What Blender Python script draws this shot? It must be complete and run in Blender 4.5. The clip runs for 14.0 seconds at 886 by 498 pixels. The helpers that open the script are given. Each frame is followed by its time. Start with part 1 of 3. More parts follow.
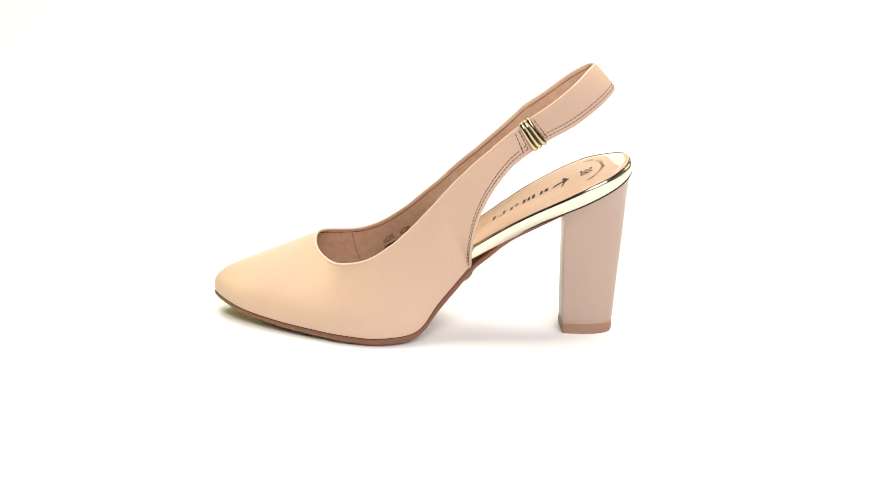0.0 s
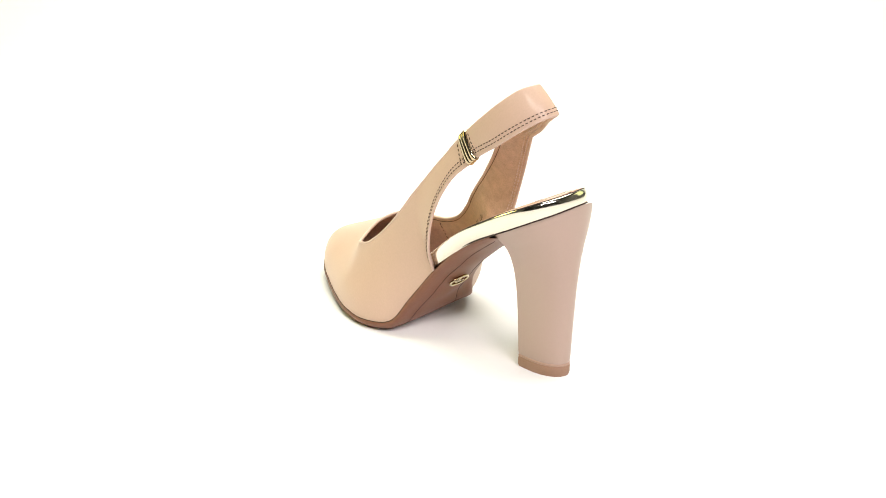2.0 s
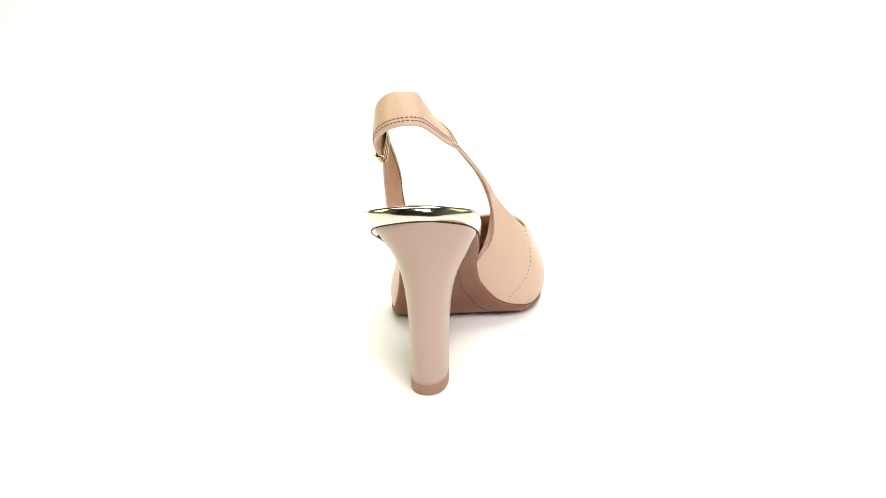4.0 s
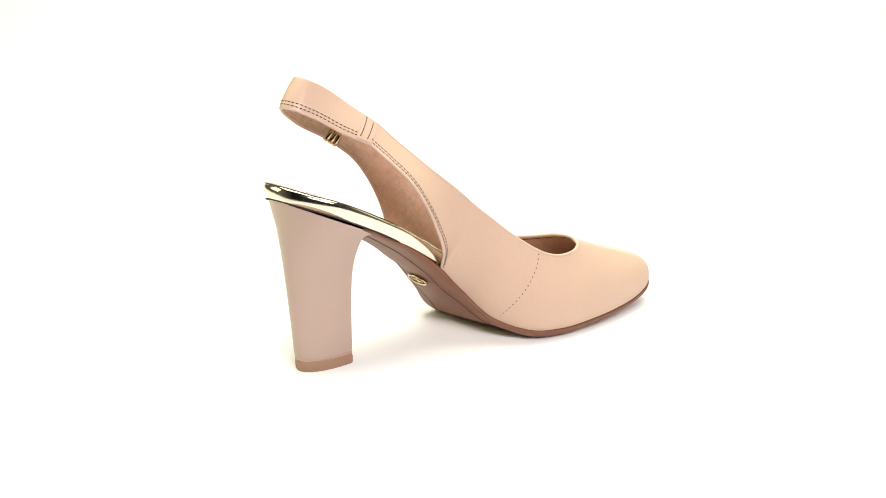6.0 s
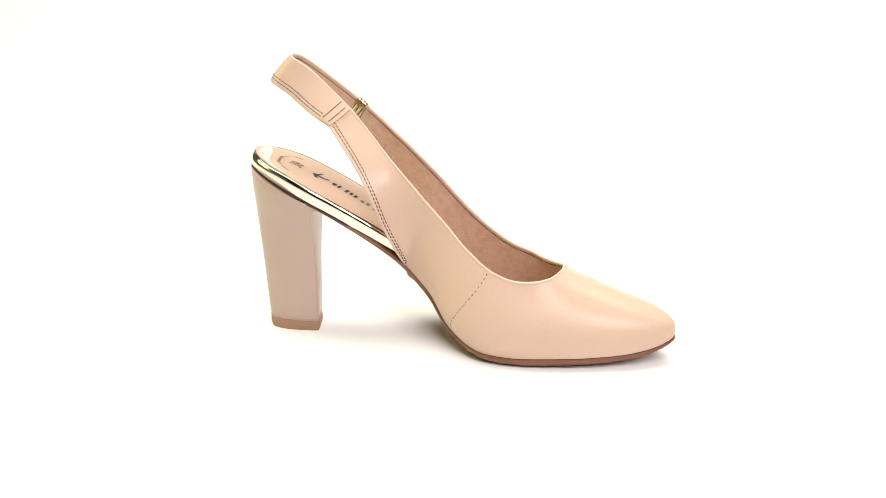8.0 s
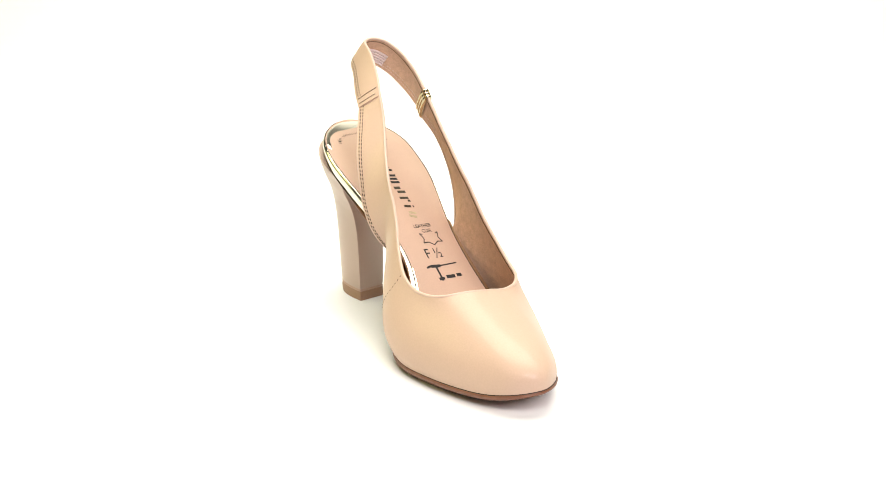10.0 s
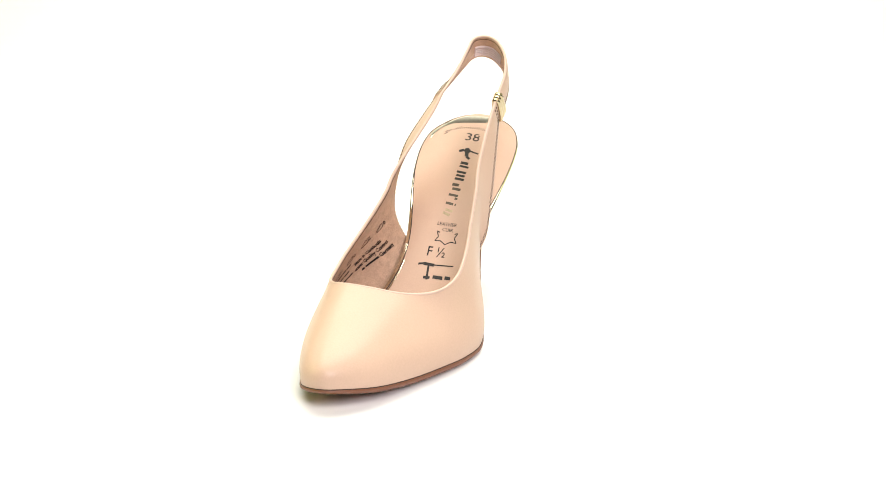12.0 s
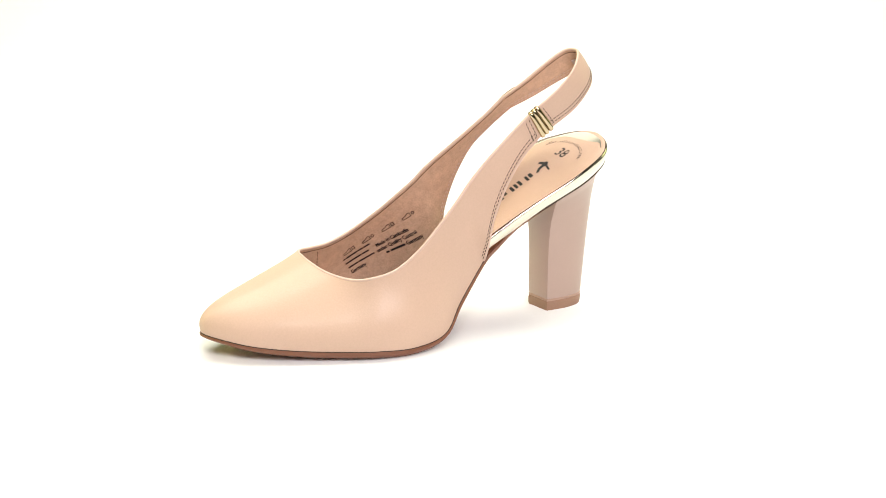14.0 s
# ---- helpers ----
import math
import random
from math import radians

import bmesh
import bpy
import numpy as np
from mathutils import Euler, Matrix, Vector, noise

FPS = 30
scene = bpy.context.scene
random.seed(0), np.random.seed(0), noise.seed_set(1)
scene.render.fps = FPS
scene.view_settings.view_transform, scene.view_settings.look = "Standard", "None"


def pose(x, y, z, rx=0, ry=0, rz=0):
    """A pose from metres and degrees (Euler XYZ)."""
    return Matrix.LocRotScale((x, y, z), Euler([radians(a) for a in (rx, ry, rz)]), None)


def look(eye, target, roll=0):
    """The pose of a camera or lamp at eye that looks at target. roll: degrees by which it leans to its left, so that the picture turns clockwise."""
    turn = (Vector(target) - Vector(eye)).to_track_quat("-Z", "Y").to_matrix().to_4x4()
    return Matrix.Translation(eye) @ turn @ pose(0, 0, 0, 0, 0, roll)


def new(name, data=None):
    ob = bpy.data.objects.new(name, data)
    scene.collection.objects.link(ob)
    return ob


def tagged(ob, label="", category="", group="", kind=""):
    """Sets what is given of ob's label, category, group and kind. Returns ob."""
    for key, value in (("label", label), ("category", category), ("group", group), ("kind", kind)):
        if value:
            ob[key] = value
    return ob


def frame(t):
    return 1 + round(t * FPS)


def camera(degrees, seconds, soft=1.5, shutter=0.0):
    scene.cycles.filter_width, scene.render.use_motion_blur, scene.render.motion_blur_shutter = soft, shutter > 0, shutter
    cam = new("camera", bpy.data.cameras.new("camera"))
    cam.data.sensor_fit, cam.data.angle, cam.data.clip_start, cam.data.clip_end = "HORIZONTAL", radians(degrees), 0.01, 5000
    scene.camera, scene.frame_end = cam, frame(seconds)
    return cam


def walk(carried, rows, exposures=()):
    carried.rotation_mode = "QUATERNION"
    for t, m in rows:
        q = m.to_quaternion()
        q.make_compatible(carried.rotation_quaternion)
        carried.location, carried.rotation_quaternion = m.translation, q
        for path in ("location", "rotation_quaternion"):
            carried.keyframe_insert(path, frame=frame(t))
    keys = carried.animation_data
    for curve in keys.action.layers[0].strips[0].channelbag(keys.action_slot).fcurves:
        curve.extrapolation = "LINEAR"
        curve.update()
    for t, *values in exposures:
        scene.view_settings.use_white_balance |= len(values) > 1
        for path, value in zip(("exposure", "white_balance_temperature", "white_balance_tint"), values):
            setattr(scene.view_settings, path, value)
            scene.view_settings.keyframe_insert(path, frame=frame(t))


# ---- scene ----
# the shoe turns on a fixed upright axis before a standing camera
TURN0, RATE = 176.95, -23.4294
EYE = (0.0, -0.8253, 0.3066)
PITCH, HEADING, ROLL = radians(17.400), radians(0.150), -0.3641
AIM = (EYE[0] + math.sin(HEADING) * math.cos(PITCH), EYE[1] + math.cos(HEADING) * math.cos(PITCH), EYE[2] - math.sin(PITCH))
cam = camera(32.000, 14.0, soft=0.3)
walk(cam, [(0, look(EYE, AIM, ROLL)), (14, look(EYE, AIM, ROLL))])

# ---- light: a white sweep under softboxes, the room behind the camera is dark ----
world = bpy.data.worlds.new("studio_room")
world.use_nodes = True
world.node_tree.nodes["Background"].inputs[0].default_value = (0.9, 0.95, 1.0, 1)
world.node_tree.nodes["Background"].inputs[1].default_value = 0.02
scene.world = world
scene.view_settings.exposure = 0.0


def studio_light(name, eye, target, wide, high, watts, colour):
    data = bpy.data.lights.new(name, "AREA")
    data.shape, data.size, data.size_y, data.energy, data.color = "RECTANGLE", wide, high, watts, colour
    ob = new(name, data)
    ob.matrix_world = look(eye, target)
    return tagged(ob, "unseen area lamp round the paper sweep", "lamp")


studio_light("overhead_softbox", (0.0, 0.35, 1.6), (0, 0.3, 0), 1.9, 1.3, 49.5, (1.0, 1.0, 0.87))
studio_light("front_bulb", (0.055, -1.25, 1.12), (0, 0, 0.06), 0.26, 0.26, 7.5, (1.0, 0.98, 0.92))
studio_light("front_softbox", (0.60, -1.38, 1.03), (0, 0, 0.06), 0.6, 0.6, 17, (1.0, 0.90, 0.92))
# unseen yellow fills, added to stand in for tinted bounce from the sides
studio_light("side_softbox", (-1.6, 0.2, 0.8), (0, 0, 0.06), 0.8, 0.8, 9.5, (1.0, 0.96, 0.32))
studio_light("rim_softbox", (1.6, 0.8, 0.8), (0, 0, 0.06), 1.1, 1.1, 4.5, (0.94, 1.0, 0.48))


# ---- materials ----
def mat(name, colour, rough=0.5, metal=0.0, grain=900.0, relief=0.05, vary=0.06, stain=30.0, coat=0.0, sheen=0.0, spec=0.5, depth=0.0004):
    m = bpy.data.materials.new(name)
    m.use_nodes = True
    nt = m.node_tree
    b = nt.nodes["Principled BSDF"]
    b.inputs["Roughness"].default_value = rough
    b.inputs["Metallic"].default_value = metal
    b.inputs["Coat Weight"].default_value = coat
    b.inputs["Coat Roughness"].default_value = 0.2
    b.inputs["Sheen Weight"].default_value = sheen
    b.inputs["Specular IOR Level"].default_value = spec
    co = nt.nodes.new("ShaderNodeTexCoord")
    big = nt.nodes.new("ShaderNodeTexNoise")
    big.inputs["Scale"].default_value, big.inputs["Detail"].default_value = stain, 4
    nt.links.new(co.outputs["Object"], big.inputs["Vector"])
    fine = nt.nodes.new("ShaderNodeTexNoise")
    fine.inputs["Scale"].default_value, fine.inputs["Detail"].default_value = grain, 3
    nt.links.new(co.outputs["Object"], fine.inputs["Vector"])
    add = nt.nodes.new("ShaderNodeMath")
    add.operation = "ADD"
    nt.links.new(big.outputs["Fac"], add.inputs[0])
    nt.links.new(fine.outputs["Fac"], add.inputs[1])
    ramp = nt.nodes.new("ShaderNodeMapRange")
    ramp.inputs["From Min"].default_value, ramp.inputs["From Max"].default_value = 0.6, 1.4
    ramp.inputs["To Min"].default_value, ramp.inputs["To Max"].default_value = 1 - vary, 1 + vary
    nt.links.new(add.outputs[0], ramp.inputs["Value"])
    mix = nt.nodes.new("ShaderNodeVectorMath")
    mix.operation = "SCALE"
    mix.inputs[0].default_value = colour
    nt.links.new(ramp.outputs[0], mix.inputs["Scale"])
    nt.links.new(mix.outputs[0], b.inputs["Base Color"])
    if relief:
        bump = nt.nodes.new("ShaderNodeBump")
        bump.inputs["Strength"].default_value, bump.inputs["Distance"].default_value = relief, depth
        nt.links.new(fine.outputs["Fac"], bump.inputs["Height"])
        nt.links.new(bump.outputs[0], b.inputs["Normal"])
    return m


WALL = mat("grey_room_wall", (0.16, 0.16, 0.155), 0.8, grain=200, relief=0.05, vary=0.05, stain=2)
SWEEP = mat("white_paper", (0.9, 0.9, 0.9), 0.7, grain=300, relief=0.02, vary=0.01, stain=3)
DARK = mat("dark_room_wall", (0.02, 0.02, 0.022), 0.8, vary=0.1, stain=2)
LEATHER = mat("nude_leather", (0.585, 0.41, 0.315), 0.5, grain=1000, relief=0.15, vary=0.05, stain=28, spec=0.16, coat=0.28)
EDGE = mat("folded_leather_edge", (0.60, 0.43, 0.35), 0.45, grain=1500, relief=0.1, vary=0.05)
LINING = mat("suede_lining", (0.575, 0.38, 0.275), 0.9, grain=1100, relief=0.7, vary=0.18, stain=260, sheen=0.1, spec=0.15)
PAD = mat("insole_leather", (0.53, 0.355, 0.27), 0.5, grain=1300, relief=0.14, vary=0.06, stain=50, spec=0.3)
GOLD = mat("pale_gold_foil", (0.78, 0.725, 0.615), 0.13, metal=1.0, grain=500, relief=0.015, vary=0.02, stain=60)
HEEL = mat("mauve_lacquered_heel", (0.455, 0.33, 0.275), 0.32, grain=700, relief=0.02, vary=0.015, stain=25, spec=0.5)
LIFT = mat("tan_rubber_lift", (0.33, 0.19, 0.125), 0.55, grain=1200, relief=0.2, vary=0.08)
LIFT_TOP = mat("tan_heel_seam", (0.45, 0.29, 0.22), 0.5, grain=1200, relief=0.1, vary=0.05)
SOLE = mat("russet_outsole", (0.19, 0.072, 0.036), 0.5, grain=900, relief=0.15, vary=0.10, stain=60)
THREAD = mat("grey_brown_thread", (0.06, 0.036, 0.03), 0.8, grain=4000, relief=0.2, vary=0.15)
THREAD_PALE = mat("pale_thread", (0.62, 0.45, 0.38), 0.8, grain=4000, relief=0.2, vary=0.15)
INK = mat("dark_print", (0.015, 0.011, 0.011), 0.7, grain=2500, relief=0.0, vary=0.35, stain=400)
FOIL = mat("dark_foil_print", (0.05, 0.036, 0.024), 0.3, metal=0.5, grain=2500, relief=0.0, vary=0.3, stain=400)
# gold colour stands in for the lamp's glint on the dark foil
INK_GLINT = mat("foil_glint_print", (0.42, 0.33, 0.20), 0.45, grain=2500, relief=0.0, vary=0.4, stain=300)
ELASTIC = mat("pale_lilac_elastic", (0.66, 0.55, 0.55), 0.85, grain=3000, relief=0.4, vary=0.1)
BUCKLE = mat("polished_gold", (0.56, 0.46, 0.30), 0.12, metal=1.0, grain=900, relief=0.02, vary=0.02)


# ---- mesh helpers ----
def mesh_of(name, verts, faces, material, sharp=38):
    me = bpy.data.meshes.new(name)
    me.from_pydata([tuple(map(float, v)) for v in verts], [], faces)
    bm = bmesh.new()
    bm.from_mesh(me)
    bmesh.ops.remove_doubles(bm, verts=bm.verts, dist=1e-6)
    bmesh.ops.recalc_face_normals(bm, faces=bm.faces)
    bm.to_mesh(me)
    bm.free()
    me.polygons.foreach_set("use_smooth", [True] * len(me.polygons))
    me.set_sharp_from_angle(angle=radians(sharp))
    me.materials.append(material)
    return me


def part(name, verts, faces, material, parent, label="", sharp=38, kind=""):
    ob = new(name, mesh_of(name, verts, faces, material, sharp))
    ob.parent = parent
    return tagged(ob, label, kind=kind)


def curve(knots, n):
    """n points along a smooth line through the knots, evenly by knot number."""
    k = np.asarray(knots, float)
    u = np.linspace(0, len(k) - 1, n)
    return along(k, u)


def along(k, u):
    k = np.asarray(k, float)
    if k.ndim == 1:
        k = k[:, None]
    u = np.clip(np.atleast_1d(u), 0, len(k) - 1)
    i = np.clip(u.astype(int), 0, len(k) - 2)
    f = (u - i)[:, None]
    p = np.vstack([2 * k[0] - k[1], k, 2 * k[-1] - k[-2]])
    a, b, c, d = p[i], p[i + 1], p[i + 2], p[i + 3]
    return 0.5 * (2 * b + (c - a) * f + (2 * a - 5 * b + 4 * c - d) * f * f + (3 * b - a - 3 * c + d) * f ** 3)


def grid_faces(n, m, start=0, close=False):
    out = []
    for i in range(n if close else n - 1):
        for j in range(m - 1):
            a, b = start + i * m + j, start + ((i + 1) % n) * m + j
            out.append((a, b, b + 1, a + 1))
    return out


def unit(v):
    return v / np.maximum(np.linalg.norm(v, axis=-1, keepdims=True), 1e-12)


class Sheet:
    """A smooth skin over a grid of places, asked for by the shares s along and v up."""

    def __init__(self, g, outward):
        self.g = g
        self.n, self.m = g.shape[:2]
        normal = unit(np.cross(np.gradient(g, axis=0), np.gradient(g, axis=1)))
        if (normal * outward).sum() < 0:
            normal = -normal
        self.normal = normal

    def mix(self, a, s, v):
        x, y = np.clip(s, 0, 1) * (self.n - 1), np.clip(v, 0, 1) * (self.m - 1)
        i, j = min(int(x), self.n - 2), min(int(y), self.m - 2)
        f, h = x - i, y - j
        return (a[i, j] * (1 - f) + a[i + 1, j] * f) * (1 - h) + (a[i, j + 1] * (1 - f) + a[i + 1, j + 1] * f) * h

    def at(self, s, v, lift=0.0):
        return self.mix(self.g, s, v) + lift * self.mix(self.normal, s, v)

    def height(self, s):
        return np.linalg.norm(self.at(s, 1) - self.at(s, 0))


def tube(line, r, sides=8, flat=1.0):
    """Verts and faces of a round rod along a line of places, capped."""
    line = np.asarray(line, float)
    t = unit(np.gradient(line, axis=0))
    ref = np.array([0.13, 0.31, 0.94])
    a = unit(np.cross(t, ref))
    b = np.cross(t, a)
    ang = np.linspace(0, 2 * np.pi, sides, endpoint=False)
    v = (line[:, None] + r * (np.cos(ang)[None, :, None] * a[:, None] + flat * np.sin(ang)[None, :, None] * b[:, None])).reshape(-1, 3)
    n = len(line)
    f = [(i * sides + j, i * sides + (j + 1) % sides, (i + 1) * sides + (j + 1) % sides, (i + 1) * sides + j) for i in range(n - 1) for j in range(sides)]
    f += [tuple(range(sides)), tuple((n - 1) * sides + j for j in range(sides))]
    return v, f


def join(pieces):
    verts, faces, k = [], [], 0
    for v, f in pieces:
        verts.extend(v)
        faces.extend(tuple(i + k for i in q) for q in f)
        k += len(v)
    return verts, faces


MM = 0.001

# ---- the photo sweep and the room ----
def make_room():
    prof = [(-0.5, 0.0), (0.9, 0.0)]
    for i in range(1, 13):
        a = radians(90 * i / 12)
        prof.append((0.9 + 0.6 * math.sin(a), 0.6 - 0.6 * math.cos(a)))
    prof.append((1.5, 2.3))
    v = [(x, y, z) for x in (-1.0, 1.0) for y, z in prof]
    m = len(prof)
    top = [(j, j + 1, m + j + 1, m + j) for j in range(m - 1)]
    ob = new("photo_sweep", mesh_of("photo_sweep", v, top, SWEEP, 60))
    mod = ob.modifiers.new("thick", "SOLIDIFY")
    mod.thickness, mod.offset = 0.004, -1
    # the paper's upper side lies at the height of the heel's foot
    me = ob.data
    if me.polygons[0].normal.z < 0:
        me.flip_normals()
    tagged(ob, "seamless white paper sweep curving up behind the shoe", "photo backdrop", kind="structure")

    def slab(name, lo, hi, material, label):
        x0, y0, z0 = lo
        x1, y1, z1 = hi
        v = [(x, y, z) for x in (x0, x1) for y in (y0, y1) for z in (z0, z1)]
        f = [(0, 1, 3, 2), (4, 6, 7, 5), (0, 4, 5, 1), (2, 3, 7, 6), (0, 2, 6, 4), (1, 5, 7, 3)]
        tagged(new(name, mesh_of(name, v, f, material)), label, "wall", kind="structure")

    slab("wall_left", (-2.0, -2.3, -0.12), (-1.95, 1.65, 2.35), WALL, "plain grey side wall of the photo room")
    slab("wall_right", (1.95, -2.3, -0.12), (2.0, 1.65, 2.35), WALL, "plain grey side wall of the photo room")
    slab("wall_back", (-2.0, 1.6, -0.12), (2.0, 1.65, 2.35), WALL, "plain grey wall behind the paper sweep")
    slab("wall_front", (-2.0, -2.35, -0.12), (2.0, -2.3, 2.35), DARK, "dark unlit wall of the room behind the camera")
    slab("floor", (-2.0, -2.35, -0.12), (2.0, 1.65, -0.06), DARK, "dark floor of the room under the paper")
    slab("ceiling", (-2.0, -2.35, 2.35), (2.0, 1.65, 2.4), DARK, "dark ceiling above the softboxes")


make_room()

# ---- the shoe: +x towards the toe, +y to its outer side, origin on the turning axis ----
shoe = new("slingback_shoe")
tagged(shoe, "nude leather slingback pump with high block heel on white paper", "shoe")

# feather line, where upper meets sole, from the outer strap foot round the toe to the inner one (mm)
FEATHER = [(-17.5, 19.2, 42.8), (-1, 22.7, 23.3), (11.2, 27.1, 8.2), (31.3, 30.7, 4.9), (51.5, 27.5, 5.3), (69.7, 20.3, 6.1), (92, 9.2, 7.2), (112.8, -2.3, 9.8), (127, -15.2, 12.8), (132.4, -26.6, 13.8),
           (125.4, -38, 11.8), (110.5, -44.7, 8.6), (90.3, -49.8, 7), (67.6, -53, 6.2), (45.9, -52.9, 5.6), (27.4, -46.8, 6.9), (11.1, -33.4, 14.4), (-1, -23.5, 29.1), (-14.5, -21.8, 44.3)]
# top line, station by station the same
TOPLINE = [(-1.2, 21.4, 82), (12.9, 21.5, 66.8), (25, 21.9, 55.9), (38.2, 20.9, 47.3), (50.3, 17.4, 43.8), (58.4, 10.9, 42.4), (65.2, 1.5, 43.4), (69.5, -6.6, 45.2), (71.7, -13.6, 47), (72.6, -20.8, 48.2),
           (72.5, -28, 48.9), (71, -34.6, 48.6), (67.4, -40.9, 47.3), (59.4, -45.2, 46), (47.3, -46.7, 46.6), (34.4, -45.3, 51.7), (20.5, -39.7, 62), (10.8, -34.7, 71.1), (1, -30.7, 80.1)]
# straps: lower and upper edge, from the foot upwards
LOW_OUT = [(-17.5, 19.2, 42.8), (-18.2, 23.4, 53.6), (-20.8, 25, 68.3), (-25.7, 25.6, 81.1), (-32.4, 25.4, 92.5), (-40.8, 24.6, 102.6), (-51.5, 23, 111)]
TOP_OUT = [(-1.2, 21.4, 82), (-7.3, 20.7, 88.8), (-14.1, 20.5, 95.8), (-21, 20.8, 102.6), (-29, 21.2, 109.8), (-37, 22, 117), (-44.5, 22.8, 123.2)]
LOW_IN = [(-14.5, -21.8, 44.3), (-18.8, -30.8, 56.9), (-24.4, -33.7, 69.8), (-30.2, -32.9, 83.5), (-37.8, -29.8, 97.8), (-47.2, -23.7, 109.8), (-56.6, -17.2, 120.4)]
TOP_IN = [(1, -30.8, 80.1), (-5.6, -29, 86.8), (-12.6, -26, 93.8), (-20.6, -22.1, 101.4), (-29, -17.4, 109.9), (-38, -12.8, 119.1), (-46.8, -9.6, 128.3)]
# band behind the heel, from the buckle round the back to the inner seam
BAND_LOW = [(-51.5, 23, 111), (-59.7, 24.3, 116.8), (-73.1, 24, 124.4), (-85.1, 19.8, 132.9), (-92.5, 12.4, 138.6), (-95.1, 4, 141), (-91, -2.4, 139.8), (-80.6, -6.8, 134.4), (-69.3, -12.3, 127), (-56.6, -17.2, 120.4)]
BAND_TOP = [(-44.5, 22.8, 123.2), (-50.8, 23.8, 128.1), (-62, 24.8, 136.2), (-73.3, 22.4, 145.3), (-80.9, 16, 152.2), (-84.5, 8, 154.4), (-80.9, 0.8, 153.1), (-70.7, -1.2, 147.2), (-58.2, -4.6, 137.3), (-46.8, -9.6, 128.3)]

PER, ROWS = 8, 29


SMOOTH = int(0.7 * PER * PER)


def make_upper_sheet():
    n_strap, n_main = 6 * PER, 18 * PER
    low = np.vstack([curve(LOW_OUT[::-1], n_strap + 1)[:-1], curve(FEATHER, n_main + 1), curve(LOW_IN, n_strap + 1)[1:]])
    top = curve(TOP_OUT[:0:-1] + TOPLINE + TOP_IN[1:], 2 * n_strap + n_main + 1)
    n = len(low)
    chord = top - low
    size = np.linalg.norm(chord, axis=1, keepdims=True)
    tan = np.gradient(top, axis=0)
    for _ in range(6):
        tan[1:-1] = (tan[:-2] + 2 * tan[1:-1] + tan[2:]) / 4
    side = unit(np.stack([-tan[:, 1], tan[:, 0], 0 * tan[:, 0]], 1))
    if side[n // 2, 0] < 0:
        side = -side
    flat = chord * np.array([-1, -1, 0])
    reach = (flat * side).sum(1, keepdims=True) / size
    w = np.clip((reach - 0.25) / 0.55, 0, 1)
    w = w * w * (3 - 2 * w)
    out = unit(side * (1 - w) + unit(flat) * w)
    # how far the skin stands up from the sole before it leans in: none on the straps
    idx = np.arange(n)
    k = np.clip(np.minimum(idx - n_strap, n - 1 - n_strap - idx) / (3.0 * PER), 0, 1)[:, None]
    k = k * k * (3 - 2 * k)
    up = np.array([0, 0, 1.0])
    # the inner side is fuller than the outer one, and runs straight over the narrow waist
    full = np.interp(low[:, 1], [-40, 0, 25], [1.38, 1.0, 1.2])[:, None]
    off = (idx - (n - 1 - n_strap) + 0.8 * PER) / PER
    waist = np.exp(-(off / np.where(off > 0, 0.9, 2.8)) ** 2)[:, None]
    bow = size * 0.03
    p1 = low + (1 - k) * (chord * 0.33 + out * bow) + k * size * (up * (0.34 - 0.09 * w) + out * (0.11 * full - 0.05 * w))
    p1 = p1 + out * 10 * waist
    lean = np.radians(78 - 50 * w)
    p2 = top + (1 - k) * (-chord * 0.33 + out * bow * 0.8) + k * size * (0.36 + 0.17 * w) * (out * np.cos(lean) * (1 + (full - 1) * 0.6) - up * np.sin(lean))
    p2 = p2 + out * 6 * waist
    # even out the swell from station to station
    d1, d2 = p1 - low, p2 - top
    for _ in range(SMOOTH):
        d1[1:-1] = (d1[:-2] + 2 * d1[1:-1] + d1[2:]) / 4
        d2[1:-1] = (d2[:-2] + 2 * d2[1:-1] + d2[2:]) / 4
    p1, p2 = low + d1, top + d2
    v = np.linspace(0, 1, ROWS)[None, :, None]
    g = (1 - v) ** 3 * low[:, None] + 3 * v * (1 - v) ** 2 * p1[:, None] + 3 * v * v * (1 - v) * p2[:, None] + v ** 3 * top[:, None]
    return Sheet(g * MM, out[:, None])


def make_band_sheet():
    n = 9 * PER + 1
    low, top = curve(BAND_LOW, n), curve(BAND_TOP, n)
    mid = (low + top) / 2
    out = unit((mid - np.array([-60, 3, 130])) * np.array([1, 1, 0]))
    v = np.linspace(0, 1, 9)[None, :, None]
    g = low[:, None] * (1 - v) + top[:, None] * v + out[:, None] * 0.8 * 4 * v * (1 - v)
    return Sheet(g * MM, out[:, None])


upper = make_upper_sheet()
band = make_band_sheet()
S_OUT = 6 * PER / (upper.n - 1)   # share of the way at the outer strap foot
S_IN = 1 - S_OUT


